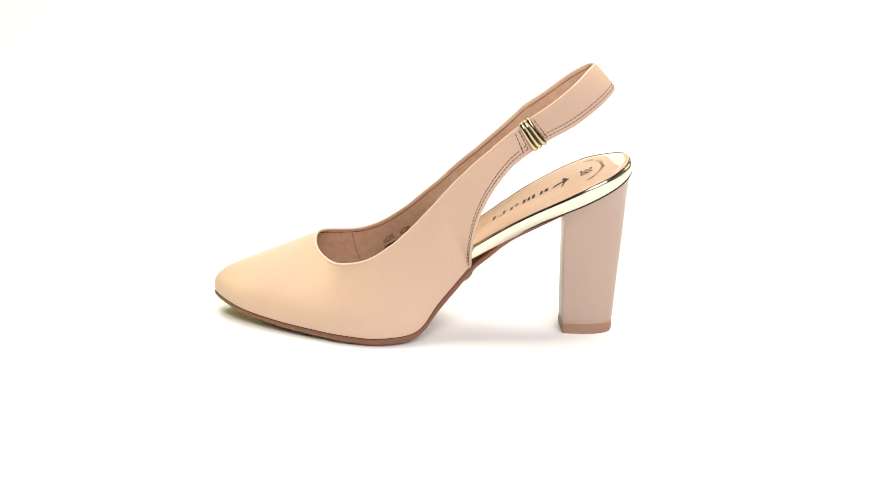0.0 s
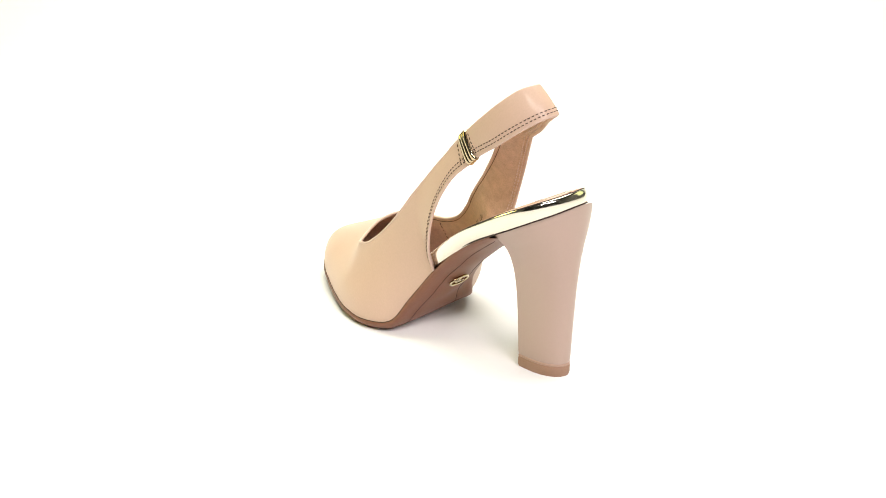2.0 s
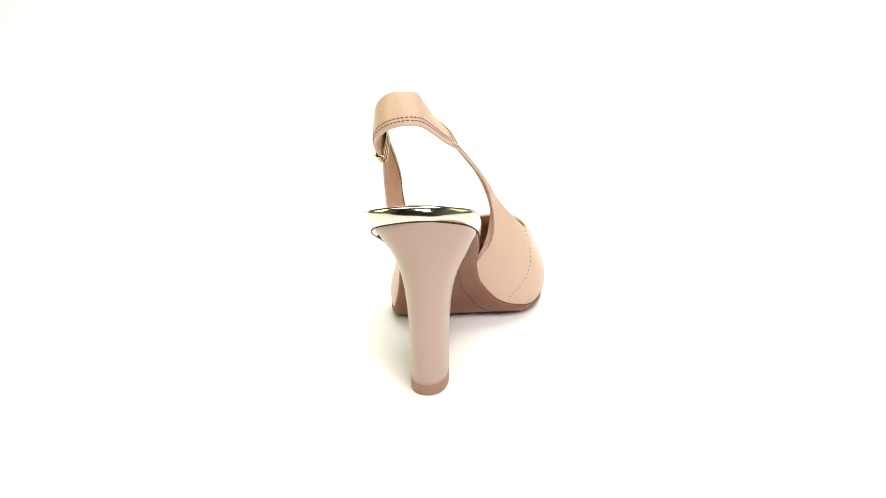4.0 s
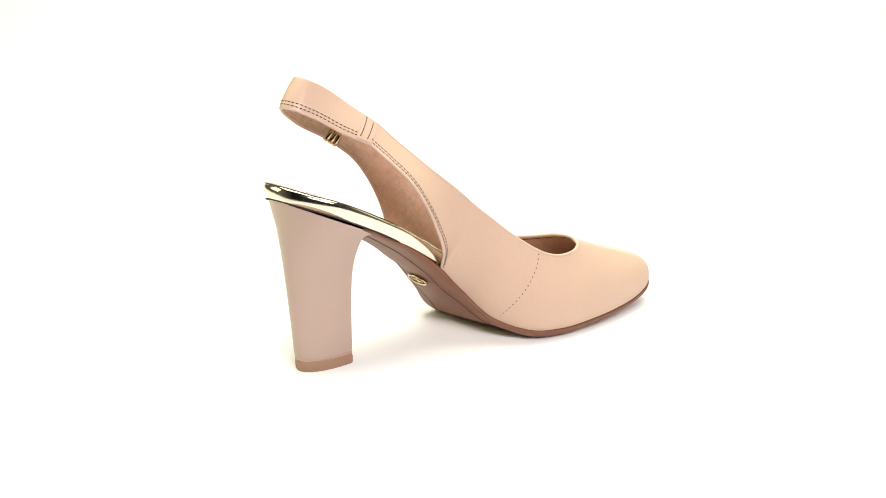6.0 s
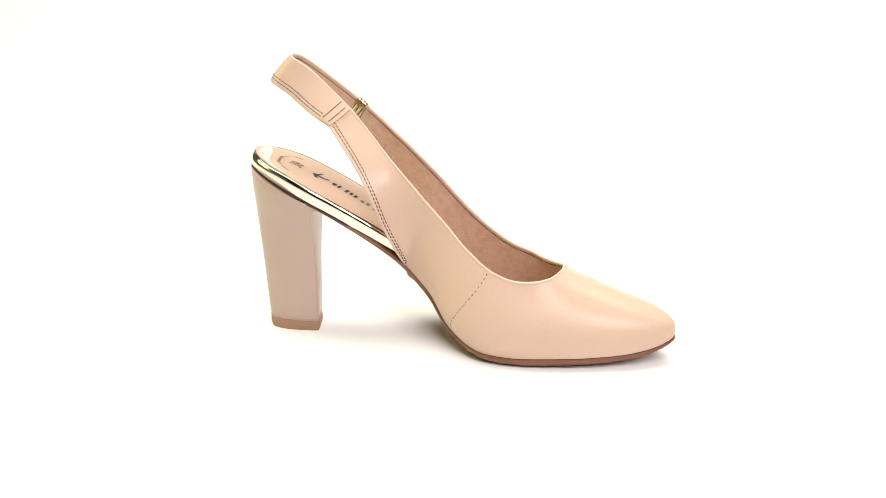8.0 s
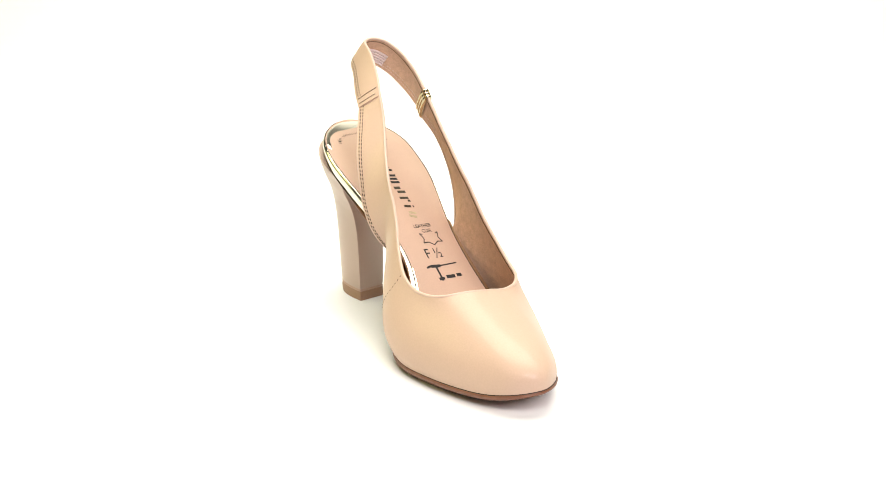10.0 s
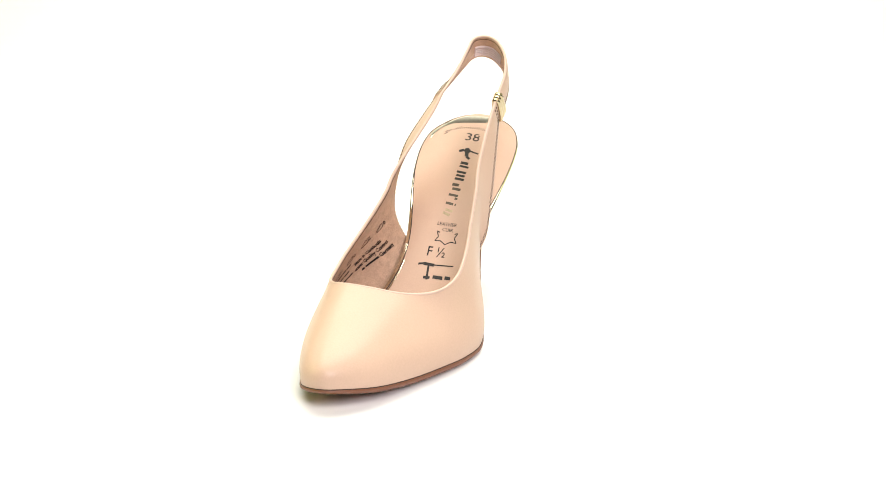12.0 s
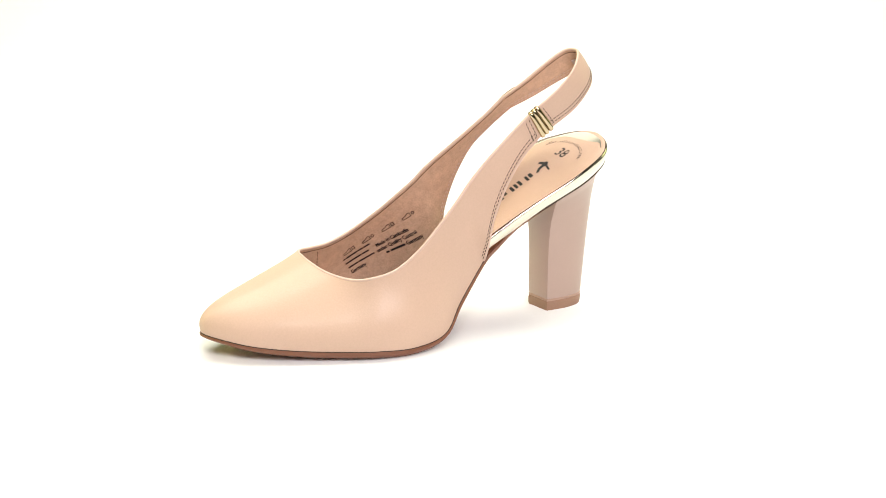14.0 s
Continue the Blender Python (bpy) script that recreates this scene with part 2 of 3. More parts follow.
def skin(name, sheet, thick, material, inner, label, lining_label):
    """Outer leather with its rims, and the lining inside it."""
    n, m = sheet.n, sheet.m
    o = sheet.g.reshape(-1, 3)
    i = (sheet.g - thick * sheet.normal)
    f = grid_faces(n, m)
    rim = []
    ring = [a * m for a in range(n)] + [(n - 1) * m + b for b in range(1, m)] + [a * m + m - 1 for a in range(n - 2, -1, -1)] + [b for b in range(m - 2, 0, -1)]
    half = (sheet.g - 0.55 * thick * sheet.normal).reshape(-1, 3)
    verts = list(o) + [half[r] for r in ring]
    for q in range(len(ring)):
        p = (q + 1) % len(ring)
        rim.append((ring[q], ring[p], n * m + p, n * m + q))
    a = part(name, verts, f + rim, material, shoe, label, 50)
    iv = list(i.reshape(-1, 3)) + [half[r] for r in ring]
    b = part(name + "_lining" if name != "upper" else "lining", iv, f + rim, inner, a, lining_label, 50)
    return a


upper_ob = skin("upper", upper, 1.3 * MM, LEATHER, LINING, "smooth nude leather vamp and quarters", "rough rosy brown suede lining")
band_ob = skin("heel_strap", band, 1.6 * MM, LEATHER, LINING, "smooth nude leather strap behind the heel", "rough rosy brown suede lining")


def rim_rod(name, sheet, s0, s1, v, r, parent, inset, label):
    line = [sheet.at(s, v, -inset) for s in np.linspace(s0, s1, int(abs(s1 - s0) * sheet.n * 1.5) + 4)]
    vv, ff = tube(line, r, 8)
    part(name, vv, ff, EDGE, parent, label, 60)


rim_rod("topline_edge", upper, 0, 1, 1, 0.95 * MM, upper_ob, 0.65 * MM, "folded leather edge round the opening")
rim_rod("strap_edge", upper, 0, S_OUT, 0, 0.75 * MM, upper_ob, 0.65 * MM, "folded leather edge")
rim_rod("strap_edge", upper, S_IN, 1, 0, 0.75 * MM, upper_ob, 0.65 * MM, "folded leather edge")
rim_rod("strap_edge", band, 0.05, 1, 0, 0.85 * MM, band_ob, 0.8 * MM, "folded leather edge")
rim_rod("strap_edge", band, 0.05, 1, 1, 0.85 * MM, band_ob, 0.8 * MM, "folded leather edge")


# ---- sole, board, pad ----
# gold-wrapped board: lower and upper outline from the outer waist round the heel to the inner waist
BOARD_LOW = [(-13.2, 16.5, 40.6), (-39.4, 20.8, 60.9), (-61.8, 24.5, 72.8), (-80.4, 24.8, 81), (-94.8, 20.6, 87.9), (-103.2, 11, 92.4), (-105.4, 0.3, 94.6), (-102.9, -10.6, 94.4), (-93.5, -20, 91), (-79.8, -26, 85.2),
             (-62.5, -27.8, 76.6), (-40.3, -25.4, 63.8), (-12.7, -19.8, 45.1)]
BOARD_TOP = [(-14.6, 18.6, 52.9), (-44, 26.5, 72.6), (-65.2, 28.8, 83), (-81.5, 28.4, 91), (-94.4, 23.6, 96.4), (-102.6, 13.6, 100.2), (-104.8, 1.9, 101.8), (-102.1, -9.2, 101.7), (-93.5, -20, 98.6), (-80.2, -27, 93.9),
             (-62.8, -29, 85.4), (-42.2, -27.2, 74.1), (-11.5, -20.4, 53.7)]


def make_board():
    n = 120
    low, top = curve(BOARD_LOW, n), curve(BOARD_TOP, n)
    # forward of the straps the board runs on inside the shoe, down to the ball
    fore_l = [(0, 20, 41), (14, 22, 28), (30, 24, 17), (48, 21, 12), (66, 13, 11)]
    fore_r = [(2, -22, 42), (14, -26.5, 30), (30, -38, 17.5), (48, -46, 12.5), (66, -45, 11)]
    top = np.vstack([curve(fore_l[::-1] + [tuple(top[0])], 40)[:-1], top,
                     curve([tuple(top[-1])] + fore_r, 40)[1:]])
    lowf = top[:39] - np.array([0, 0, 8])
    lowb = top[-39:] - np.array([0, 0, 8])
    lowf[:, 1] -= 4
    lowb[:, 1] += 4
    low = np.vstack([lowf, low, lowb])
    low[:39, 2] = np.maximum(low[:39, 2], 5.5)
    low[-39:, 2] = np.maximum(low[-39:, 2], 5.5)
    # no corner where the fore part meets the seat
    for _ in range(40):
        for line in (low, top):
            soft = (line[:-2] + 2 * line[1:-1] + line[2:]) / 4
            line[22:60] = soft[21:59]
            line[-60:-22] = soft[-59:-21]
    m = len(top)
    t = np.gradient((low + top) / 2, axis=0)
    out = unit(np.stack([t[:, 1], -t[:, 0], 0 * t[:, 0]], 1))
    if out[m // 2, 0] > 0:
        out = -out
    rings = []
    for share, push in ((0, -9.0), (0, 0.0), (0.12, 0.35), (0.3, 0.7), (0.5, 0.85), (0.7, 0.75), (0.86, 0.4), (0.95, -0.05), (1.0, -0.6), (1.0, -3.5)):
        p = low * (1 - share) + top * share + out * push
        rings.append(p)
    g = np.stack(rings, 1)
    v, f = g.reshape(-1, 3), grid_faces(m, len(rings))
    # close the upper side straight across
    last = len(rings) - 1
    for i in range(m // 2):
        a, b = i, m - 1 - i
        if b - a > 1:
            f.append((a * (last + 1) + last, (a + 1) * (last + 1) + last, (b - 1) * (last + 1) + last, b * (last + 1) + last))
    part("insole_board", v * MM, f, GOLD, shoe, "shiny pale gold foil rim round the footbed", 40)
    return top, out


board_top, board_out = make_board()
PAD_Z = {}


def make_pad():
    m = len(board_top)
    fore = np.clip((np.abs(np.arange(m) - (m - 1) / 2) - 45) / 25, 0, 1)[:, None]
    base = board_top - board_out * (0.75 + 2.1 * fore)
    half = (m + 1) // 2
    left, right = base[:half], base[::-1][:half]
    cols = 15
    c = np.linspace(0, 1, cols)
    g = left[:, None] * (1 - c)[None, :, None] + right[:, None] * c[None, :, None]
    # padded surface, a little hollow in the middle of the seat
    dome = (1.0 * (1 - (2 * c - 1) ** 8))[None, :]
    g[:, :, 2] += dome * 0.85 + 0.02
    PAD_Z["g"] = g
    part("insole", g.reshape(-1, 3) * MM, grid_faces(half, cols), PAD, shoe, "smooth rosy beige leather footbed with dark print", 60)


make_pad()


def pad_point(x, y, lift=0.12):
    """A place on the footbed above x, y (mm)."""
    g = PAD_Z["g"]
    d = (g[:, :, 0] - x) ** 2 + (g[:, :, 1] - y) ** 2
    near = np.argsort(d.ravel())[:6]
    wt = 1 / (d.ravel()[near] + 0.05)
    pts = g.reshape(-1, 3)[near]
    a = np.c_[pts[:, 0] - x, pts[:, 1] - y, np.ones(len(pts))]
    sol = np.linalg.lstsq(a * wt[:, None], pts[:, 2] * wt, rcond=None)[0]
    return np.array([x, y, sol[2] + lift])


def make_outsole():
    shank_l = [(-68, 23, 75.5), (-60.4, 23, 72), (-39, 20, 60.3), (-27, 19.2, 51)]
    shank_r = [(-27, -23.4, 54.6), (-40, -25.4, 63.2), (-61, -26.6, 75.3), (-68, -26.6, 78.5)]
    edge = curve(shank_l + FEATHER + shank_r, 26 * 7 + 1)
    m = len(edge)
    t = np.gradient(edge, axis=0)
    for _ in range(3):
        t[1:-1] = (t[:-2] + 2 * t[1:-1] + t[2:]) / 4
    out = unit(np.stack([-t[:, 1], t[:, 0], 0 * t[:, 0]], 1))
    if out[m // 2, 0] < 0:
        out = -out
    x = edge[:, 0]
    thick = np.interp(x, [-68, -40, -10, 8, 20, 60, 90, 125, 132], [1.8, 2.2, 3.2, 4.6, 5.0, 5.0, 4.6, 3.6, 3.2])[:, None]
    # the thickness is taken across the slope of the waist
    steep = np.clip((-x[:, None] + 12) / 20, 0, 1)
    down = np.array([0, 0, -1.0]) + steep * np.array([-0.75, 0, 0])
    rings = [edge - out * 3 + np.array([0, 0, 0.2]), edge + out * 0.5 + np.array([0, 0, 0.25]), edge + out * 0.9 + down * thick * 0.12,
             edge + out * 0.7 + down * thick * 0.34, edge - out * 0.3 + down * thick * 0.55, edge - out * 2.6 + down * thick * 0.84, edge - out * 5 + down * thick * 0.98]
    g = np.stack(rings, 1)
    g[:, :, 2] = np.maximum(g[:, :, 2], 0.05)
    k = len(rings)
    v = list(g.reshape(-1, 3))
    f = grid_faces(m, k)
    half = m // 2
    cols = 9
    down_mid = np.array([-0.6, 0, -0.8])
    start = len(v)
    for i in range(half):
        a, b = g[i, -1], g[m - 1 - i, -1]
        for j in range(cols):
            c = j / (cols - 1)
            p = a * (1 - c) + b * c
            p = p + down_mid * np.interp(p[0], [-66, -45, -5, 14, 30], [0.3, 2.2, 3.0, 1.0, 0.3]) * 4 * c * (1 - c)
            p[2] = max(p[2], 0.05)
            v.append(p)
    f += grid_faces(half, cols, start)
    top = len(v)
    for i in range(half):
        v += [g[i, 0], g[m - 1 - i, 0]]
    f += [(top + 2 * i, top + 2 * i + 1, top + 2 * i + 3, top + 2 * i + 2) for i in range(half - 1)]
    part("outsole", np.array(v) * MM, f, SOLE, shoe, "thin russet brown outsole with a darker edge", 45)
    return np.array(v[start:top]).reshape(half, cols, 3)


sole_under = make_outsole()


# near-black colour stands in for shade in the gaps; also colours pressed lines
GAP = mat("gap_shade_and_marks", (0.05, 0.03, 0.025), 0.8, grain=2000, relief=0.1, vary=0.2)


def seam_line(name, places, r, parent, label):
    v, f = tube(np.array(places) * MM, r * MM, 6)
    part(name, v, f, GAP, parent, label, 60)


outsole_ob, board_ob, pad_ob = (bpy.data.objects[n] for n in ("outsole", "insole_board", "insole"))
feather_fine = curve(FEATHER, 160)
# dark rod: painted shade of the gap between upper and sole
seam_line("welt_seam", feather_fine + np.array([0, 0, 0.35]), 0.42, outsole_ob, "dark rod painted as shade in the gap between upper and sole")
low_fine = curve(BOARD_LOW, 120)[12:-12]
turn = np.gradient(low_fine, axis=0)
side_way = unit(np.stack([turn[:, 1], -turn[:, 0], 0 * turn[:, 0]], 1))
side_way = side_way if side_way[len(side_way) // 2, 0] < 0 else -side_way
# dark line along the lining under the folded edge
for sheet, owner, first in ((upper, upper_ob, 0.004), (band, band_ob, 0.1)):
    way = np.array([sheet.at(a, 1 - 1.5 * MM / sheet.height(a), -1.38 * MM if owner is upper_ob else -1.68 * MM) for a in np.linspace(first, 0.996, 220)]) / MM
    seam_line("lining_join", way, 0.17, owner, "dark line between lining and folded edge")
# dark rods: painted gap shade under the gold rim and round the footbed
seam_line("rand_seam", low_fine + side_way * 0.15, 0.35, board_ob, "dark rod painted as shade in the gap under the gold rim")
pad_edge = np.vstack([PAD_Z["g"][4:, 0], PAD_Z["g"][::-1, -1][:-4]])
seam_line("pad_seam", pad_edge + np.array([0, 0, 0.05]), 0.26, pad_ob, "dark rod painted as shade in the gap round the footbed")
for column in (1, -2):
    line = sole_under[8:70, column]
    seam_line("sole_groove", line + np.array([-0.05, 0, -0.05]), 0.16, outsole_ob, "fine pressed line under the waist")
# pressed line of small unreadable print beside the badge
spot = sole_under[30, 2:7]
for a, b in zip(spot[:-1], spot[1:]):
    for k in (0.1, 0.45, 0.8):
        p = a * (1 - k) + b * k
        seam_line("pressed_mark", [p, p * 0.75 + (a * (0.8 - k) + b * (0.2 + k)) * 0.25], 0.2, outsole_ob, "")


# ---- block heel ----
def heel_ring(v, n=26):
    """Outline of the heel at the share v of its height, from the front corner round the back (mm, before the slope of its seat)."""
    back = np.interp(v, [0, 0.4, 0.68, 0.9, 0.97, 1], [-96.8, -100.1, -102.6, -104.3, -104.8, -105.5])
    front = np.interp(v, [0, 0.8, 0.88, 0.94, 0.975, 1], [-68.6, -68.6, -68.2, -67, -64.6, -60])
    wide = np.interp(v, [0, 0.25, 0.4, 0.52, 0.62, 0.7, 0.78, 0.84, 0.89, 0.95, 1], [9.2, 9.7, 10.1, 10.7, 11.8, 13.2, 15.6, 18.0, 20.6, 23.4, 26.0])
    mid = np.interp(v, [0, 0.6, 0.85, 1], [-4.4, -4.2, -4.4, -2.4])
    p = 1 - np.cos(np.linspace(0, np.pi / 2, n // 2))
    p = np.concatenate([p[:-1] * 0.62, np.linspace(p[-2] * 0.62 + 0.05, 0.965, 5), [0.99, 1.0]])
    q = np.clip(1 - p / 0.62, 0, 1)
    prof = (1 - q ** 2.2) ** (1 / 2.2) * np.where(p > 0.62, 1 - 0.10 * (np.maximum(p - 0.62, 0) / 0.38) ** 1.5, 1)
    prof[-1] -= 0.05
    x = back + (front - back) * p
    lean = 2.4 * p * prof * (1 - 0.6 * v)
    ring = [(a - c / 2, mid + wide * b, 0) for a, b, c in zip(x[::-1], prof[::-1], lean[::-1])]
    ring += [(a + c / 2, mid - wide * b, 0) for a, b, c in zip(x[1:], prof[1:], lean[1:])]
    return np.array(ring)


def seat(x):
    return np.interp(x, [-106, -94, -80.2, -62.3, -50], [94.4, 89.4, 83.2, 75.0, 68.3])


def heel_block(name, z0, z1, parent, material, grow, label, rows):
    rings = []
    for i, s in enumerate(np.linspace(0, 1, rows)):
        if z1 is None:
            v = (z0 / 85.0) + (1 - z0 / 85.0) * s
            r = heel_ring(v)
            r[:, 2] = z0 * (1 - s) + seat(r[:, 0]) * s if s < 1 else seat(r[:, 0]) + 0.6
        else:
            r = heel_ring((z0 + (z1 - z0) * s) / 85.0)
            r[:, 2] = z0 + (z1 - z0) * s
        c = r.mean(0)
        ease = grow if 0 < i < rows - 1 else grow - 0.35
        d = unit((r - c) * np.array([1, 1, 0]))
        rings.append(r + d * ease)
    g = np.stack(rings, 0)
    n = g.shape[1]
    v = g.reshape(-1, 3)
    f = []
    for i in range(rows - 1):
        for j in range(n):
            a, b = i * n + j, i * n + (j + 1) % n
            f.append((a, b, b + n, a + n))
    f += [tuple(range(n)), tuple((rows - 1) * n + j for j in range(n))]
    return part(name, v * MM, f, material, parent, label, 35)


heel = heel_block("block_heel", 7.0, None, shoe, HEEL, 0.0, "mauve beige lacquered block heel flaring to its seat", 44)
heel_block("heel_seam", 5.6, 7.0, heel, LIFT_TOP, 0.05, "thin tan layer above the lift", 4)
heel_block("heel_lift", 0.0, 5.6, heel, LIFT, 0.25, "brown rubber heel lift", 5)


# ---- buckle: three gold loops round the strap beside the buckle ----
def make_buckle():
    holder = new("buckle")
    holder.parent = shoe
    tagged(holder, "three-ribbed pale gold metal loop on the strap")
    for c in (0.16, 0.46, 0.76):
        lo = along(BAND_LOW, c)[0]
        hi = along(BAND_TOP, c)[0]
        ax = unit(hi - lo)
        run = unit(along(BAND_LOW, c + 0.1)[0] - lo + along(BAND_TOP, c + 0.1)[0] - hi)
        run = unit(run - ax * (run * ax).sum())
        out = unit(np.cross(ax, run))
        if out[1] < 0:
            out = -out
        ax = unit(ax - out * 0.03)
        out = unit(out + ax * 0.03)
        mid, h = (lo + hi) / 2 - out * 0.5, np.linalg.norm(hi - lo) / 2 + 0.5
        line = []
        for a in np.linspace(0, 2 * np.pi, 40):
            cs, sn = math.cos(a), math.sin(a)
            line.append((abs(cs) ** 0.45 * math.copysign(h, cs), abs(sn) ** 0.6 * math.copysign(1.7, sn)))
        verts = []
        prof = [(-1.4, -0.5), (-1.38, 0.1), (-1.2, 0.55), (-0.9, 0.88), (-0.5, 1.06), (0, 1.12), (0.5, 1.06), (0.9, 0.88), (1.2, 0.55), (1.38, 0.1), (1.4, -0.5)]
        for a, b in line:
            d = unit(np.array([a / h, b / 1.7]))
            for r, lift in prof:
                verts.append(mid + ax * (a + d[0] * lift) + out * (b + d[1] * lift) + run * r)
        n, m = len(line), len(prof)
        f = grid_faces(n, m)
        part("loop", np.array(verts) * MM, f, BUCKLE, holder, "", 60)


make_buckle()


# ---- stitching ----
def stitch(sheet, a, b, lift=0.07 * MM, r=0.29 * MM, sink=0.24 * MM):
    """One stitch from share pair a to share pair b, sunk into the leather at its ends."""
    pts = []
    for f, h in ((0, lift - sink), (0.25, lift), (0.75, lift), (1, lift - sink)):
        pts.append(sheet.at(a[0] + (b[0] - a[0]) * f, a[1] + (b[1] - a[1]) * f, h))
    return tube(pts, r, 5)


def stitch_row(sheet, path, pitch=2.3, length=1.15, lift=0.07 * MM):
    """Stitches along a path of share pairs, evenly spaced in mm."""
    fine = np.array(path, float)
    u = np.linspace(0, len(fine) - 1, 600)
    sv = np.stack([np.interp(u, np.arange(len(fine)), fine[:, i]) for i in (0, 1)], 1)
    p = np.array([sheet.at(s, v) for s, v in sv]) / MM
    run = np.concatenate([[0], np.cumsum(np.linalg.norm(np.diff(p, axis=0), axis=1))])
    out = []
    at = 0.3
    while at + length < run[-1]:
        jit = random.uniform(-0.12, 0.12)
        a = [np.interp(at + jit, run, sv[:, i]) for i in (0, 1)]
        b = [np.interp(at + jit + length, run, sv[:, i]) for i in (0, 1)]
        out.append(stitch(sheet, a, b, lift))
        at += pitch
    return out


def edge_path(sheet, s0, s1, mm, low=True, n=60):
    out = []
    for s in np.linspace(s0, s1, n):
        v = mm * MM / sheet.height(s)
        out.append((s, v if low else 1 - v))
    return out


def stitches(name, rows, parent, material, label):
    v, f = join([p for r in rows for p in r])
    part(name, v, f, material, parent, label, 60, kind="stuff")


E_OUT, E_IN = 0.005, 0.995
rows = [stitch_row(upper, edge_path(upper, E_OUT, S_OUT, d)) for d in (1.9, 3.9)]
rows += [stitch_row(upper, [(s, 0.12), (s, 0.93)]) for s in (0.005, 0.013)]
stitches("stitching", rows, upper_ob, THREAD, "double row of dark thread along the outer strap")
rows = [stitch_row(upper, edge_path(upper, S_IN, 1.0, d)) for d in (1.6, 3.4)]
stitches("stitching", rows, upper_ob, THREAD, "double row of dark thread along the inner strap")
rows = [stitch_row(band, edge_path(band, 0.104, 0.995, d)) for d in (1.8, 3.7)]
rows += [stitch_row(band, [(s, 0.14), (s, 0.95)]) for s in (0.100, 0.116)]
rows += [stitch_row(band, [(s, 0.1), (s, 0.97)], 2.0, 1.2, 0.66 * MM) for s in (0.952, 0.982)]
stitches("stitching", rows, band_ob, THREAD, "double row of dark thread round the heel strap")
# single seam down the inner quarter
S_SEAM_TOP, S_SEAM_FOOT = S_OUT + (S_IN - S_OUT) * 15.0 / 18, S_OUT + (S_IN - S_OUT) * 15.85 / 18
rows = [stitch_row(upper, [(S_SEAM_TOP, 0.97), ((S_SEAM_TOP + S_SEAM_FOOT) / 2, 0.5), (S_SEAM_FOOT, 0.05)], 2.7, 0.6)]
stitches("side_seam", rows, upper_ob, THREAD, "dotted seam down the inner quarter")
rows = [stitch_row(upper, [(S_OUT + (S_IN - S_OUT) * 13.5 / 18, 0.93), (S_OUT + (S_IN - S_OUT) * 13.8 / 18, 0.45)], 2.4, 0.8, -1.42 * MM)]
stitches("lining_seam", rows, upper_ob, THREAD, "dotted seam on the lining")
rows = [stitch_row(upper, edge_path(upper, S_IN, 1.0, d), lift=-1.42 * MM) for d in (1.9, 3.9)]
rows += [stitch_row(upper, edge_path(upper, E_OUT, S_OUT, d), lift=-1.42 * MM) for d in (1.9, 3.9)]
stitches("lining_stitches", rows, upper_ob, THREAD_PALE, "pale thread along the strap lining")
rows = [stitch_row(band, edge_path(band, 0.13, 0.995, d), lift=-1.72 * MM) for d in (1.8, 3.7)]
stitches("lining_stitches", rows, band_ob, THREAD_PALE, "pale thread along the strap lining")


# ---- overlapping end of the heel strap at the inner seam ----
def strap_lap():
    g = []
    for s in np.linspace(0.94, 1.0, 9):
        lift = 0.5 * MM
        g.append([band.at(s, v, lift) for v in np.linspace(0, 1, 9)])
    g = np.array(g)
    v = list(g.reshape(-1, 3))
    f = grid_faces(9, 9)
    base = len(v)
    for j in range(9):
        v.append(band.at(0.94, j / 8, -0.3 * MM))
    f += [(j, j + 1, base + j + 1, base + j) for j in range(8)]
    base = len(v)
    for j in range(9):
        v.append(band.at(1.0, j / 8, -0.3 * MM))
    f += [(72 + j, 72 + j + 1, base + j + 1, base + j) for j in range(8)]
    part("strap_lap", v, f, LEATHER, band_ob, "stitched leather overlap", 40)


strap_lap()


# ---- elastic inside the back of the strap ----
def make_elastic():
    ob = None
    for i in range(5):
        v0 = 0.10 + 0.10 * i
        line = [band.at(s, v0 + 0.03, -1.9 * MM) for s in np.linspace(0.38, 0.66, 26)]
        v, f = tube(line, 0.75 * MM, 8)
        if ob is None:
            ob = part("elastic", v, f, ELASTIC, band_ob, "pale ribbed elastic inside the strap", 60)
        else:
            part("rib", v, f, ELASTIC, ob, "", 60)


make_elastic()


# ---- print on the footbed and on the lining ----
def glyphs(text, size, bold=0.0):
    """Flat letters as triangles: verts (x, y) from a middle-aligned line, and faces."""
    cu = bpy.data.curves.new("print", "FONT")
    cu.body, cu.size, cu.align_x, cu.offset, cu.resolution_u = text, size, "LEFT", bold, 3
    ob = bpy.data.objects.new("print", cu)
    scene.collection.objects.link(ob)
    bpy.context.view_layer.update()
    me = ob.evaluated_get(bpy.context.evaluated_depsgraph_get()).to_mesh()
    v = np.array([p.co[:2] for p in me.vertices])
    f = [tuple(p.vertices) for p in me.polygons]
    ob.to_mesh_clear()
    bpy.data.objects.remove(ob)
    bpy.data.curves.remove(cu)
    return v, f


def bars(spec):
    """Flat bars from (x0, y0, x1, y1, thickness), finely cut along their run."""
    v, f = [], []
    for x0, y0, x1, y1, w in spec:
        a, b = np.array([x0, y0]), np.array([x1, y1])
        d = b - a
        n = np.array([-d[1], d[0]]) / max(np.hypot(*d), 1e-9) * w / 2
        k = max(1, int(np.hypot(*d) / 1.5))
        s = len(v)
        for i in range(k + 1):
            p = a + d * i / k
            v += [p - n, p + n]
        f += [(s + 2 * i, s + 2 * i + 2, s + 2 * i + 3, s + 2 * i + 1) for i in range(k)]
    return np.array(v), f


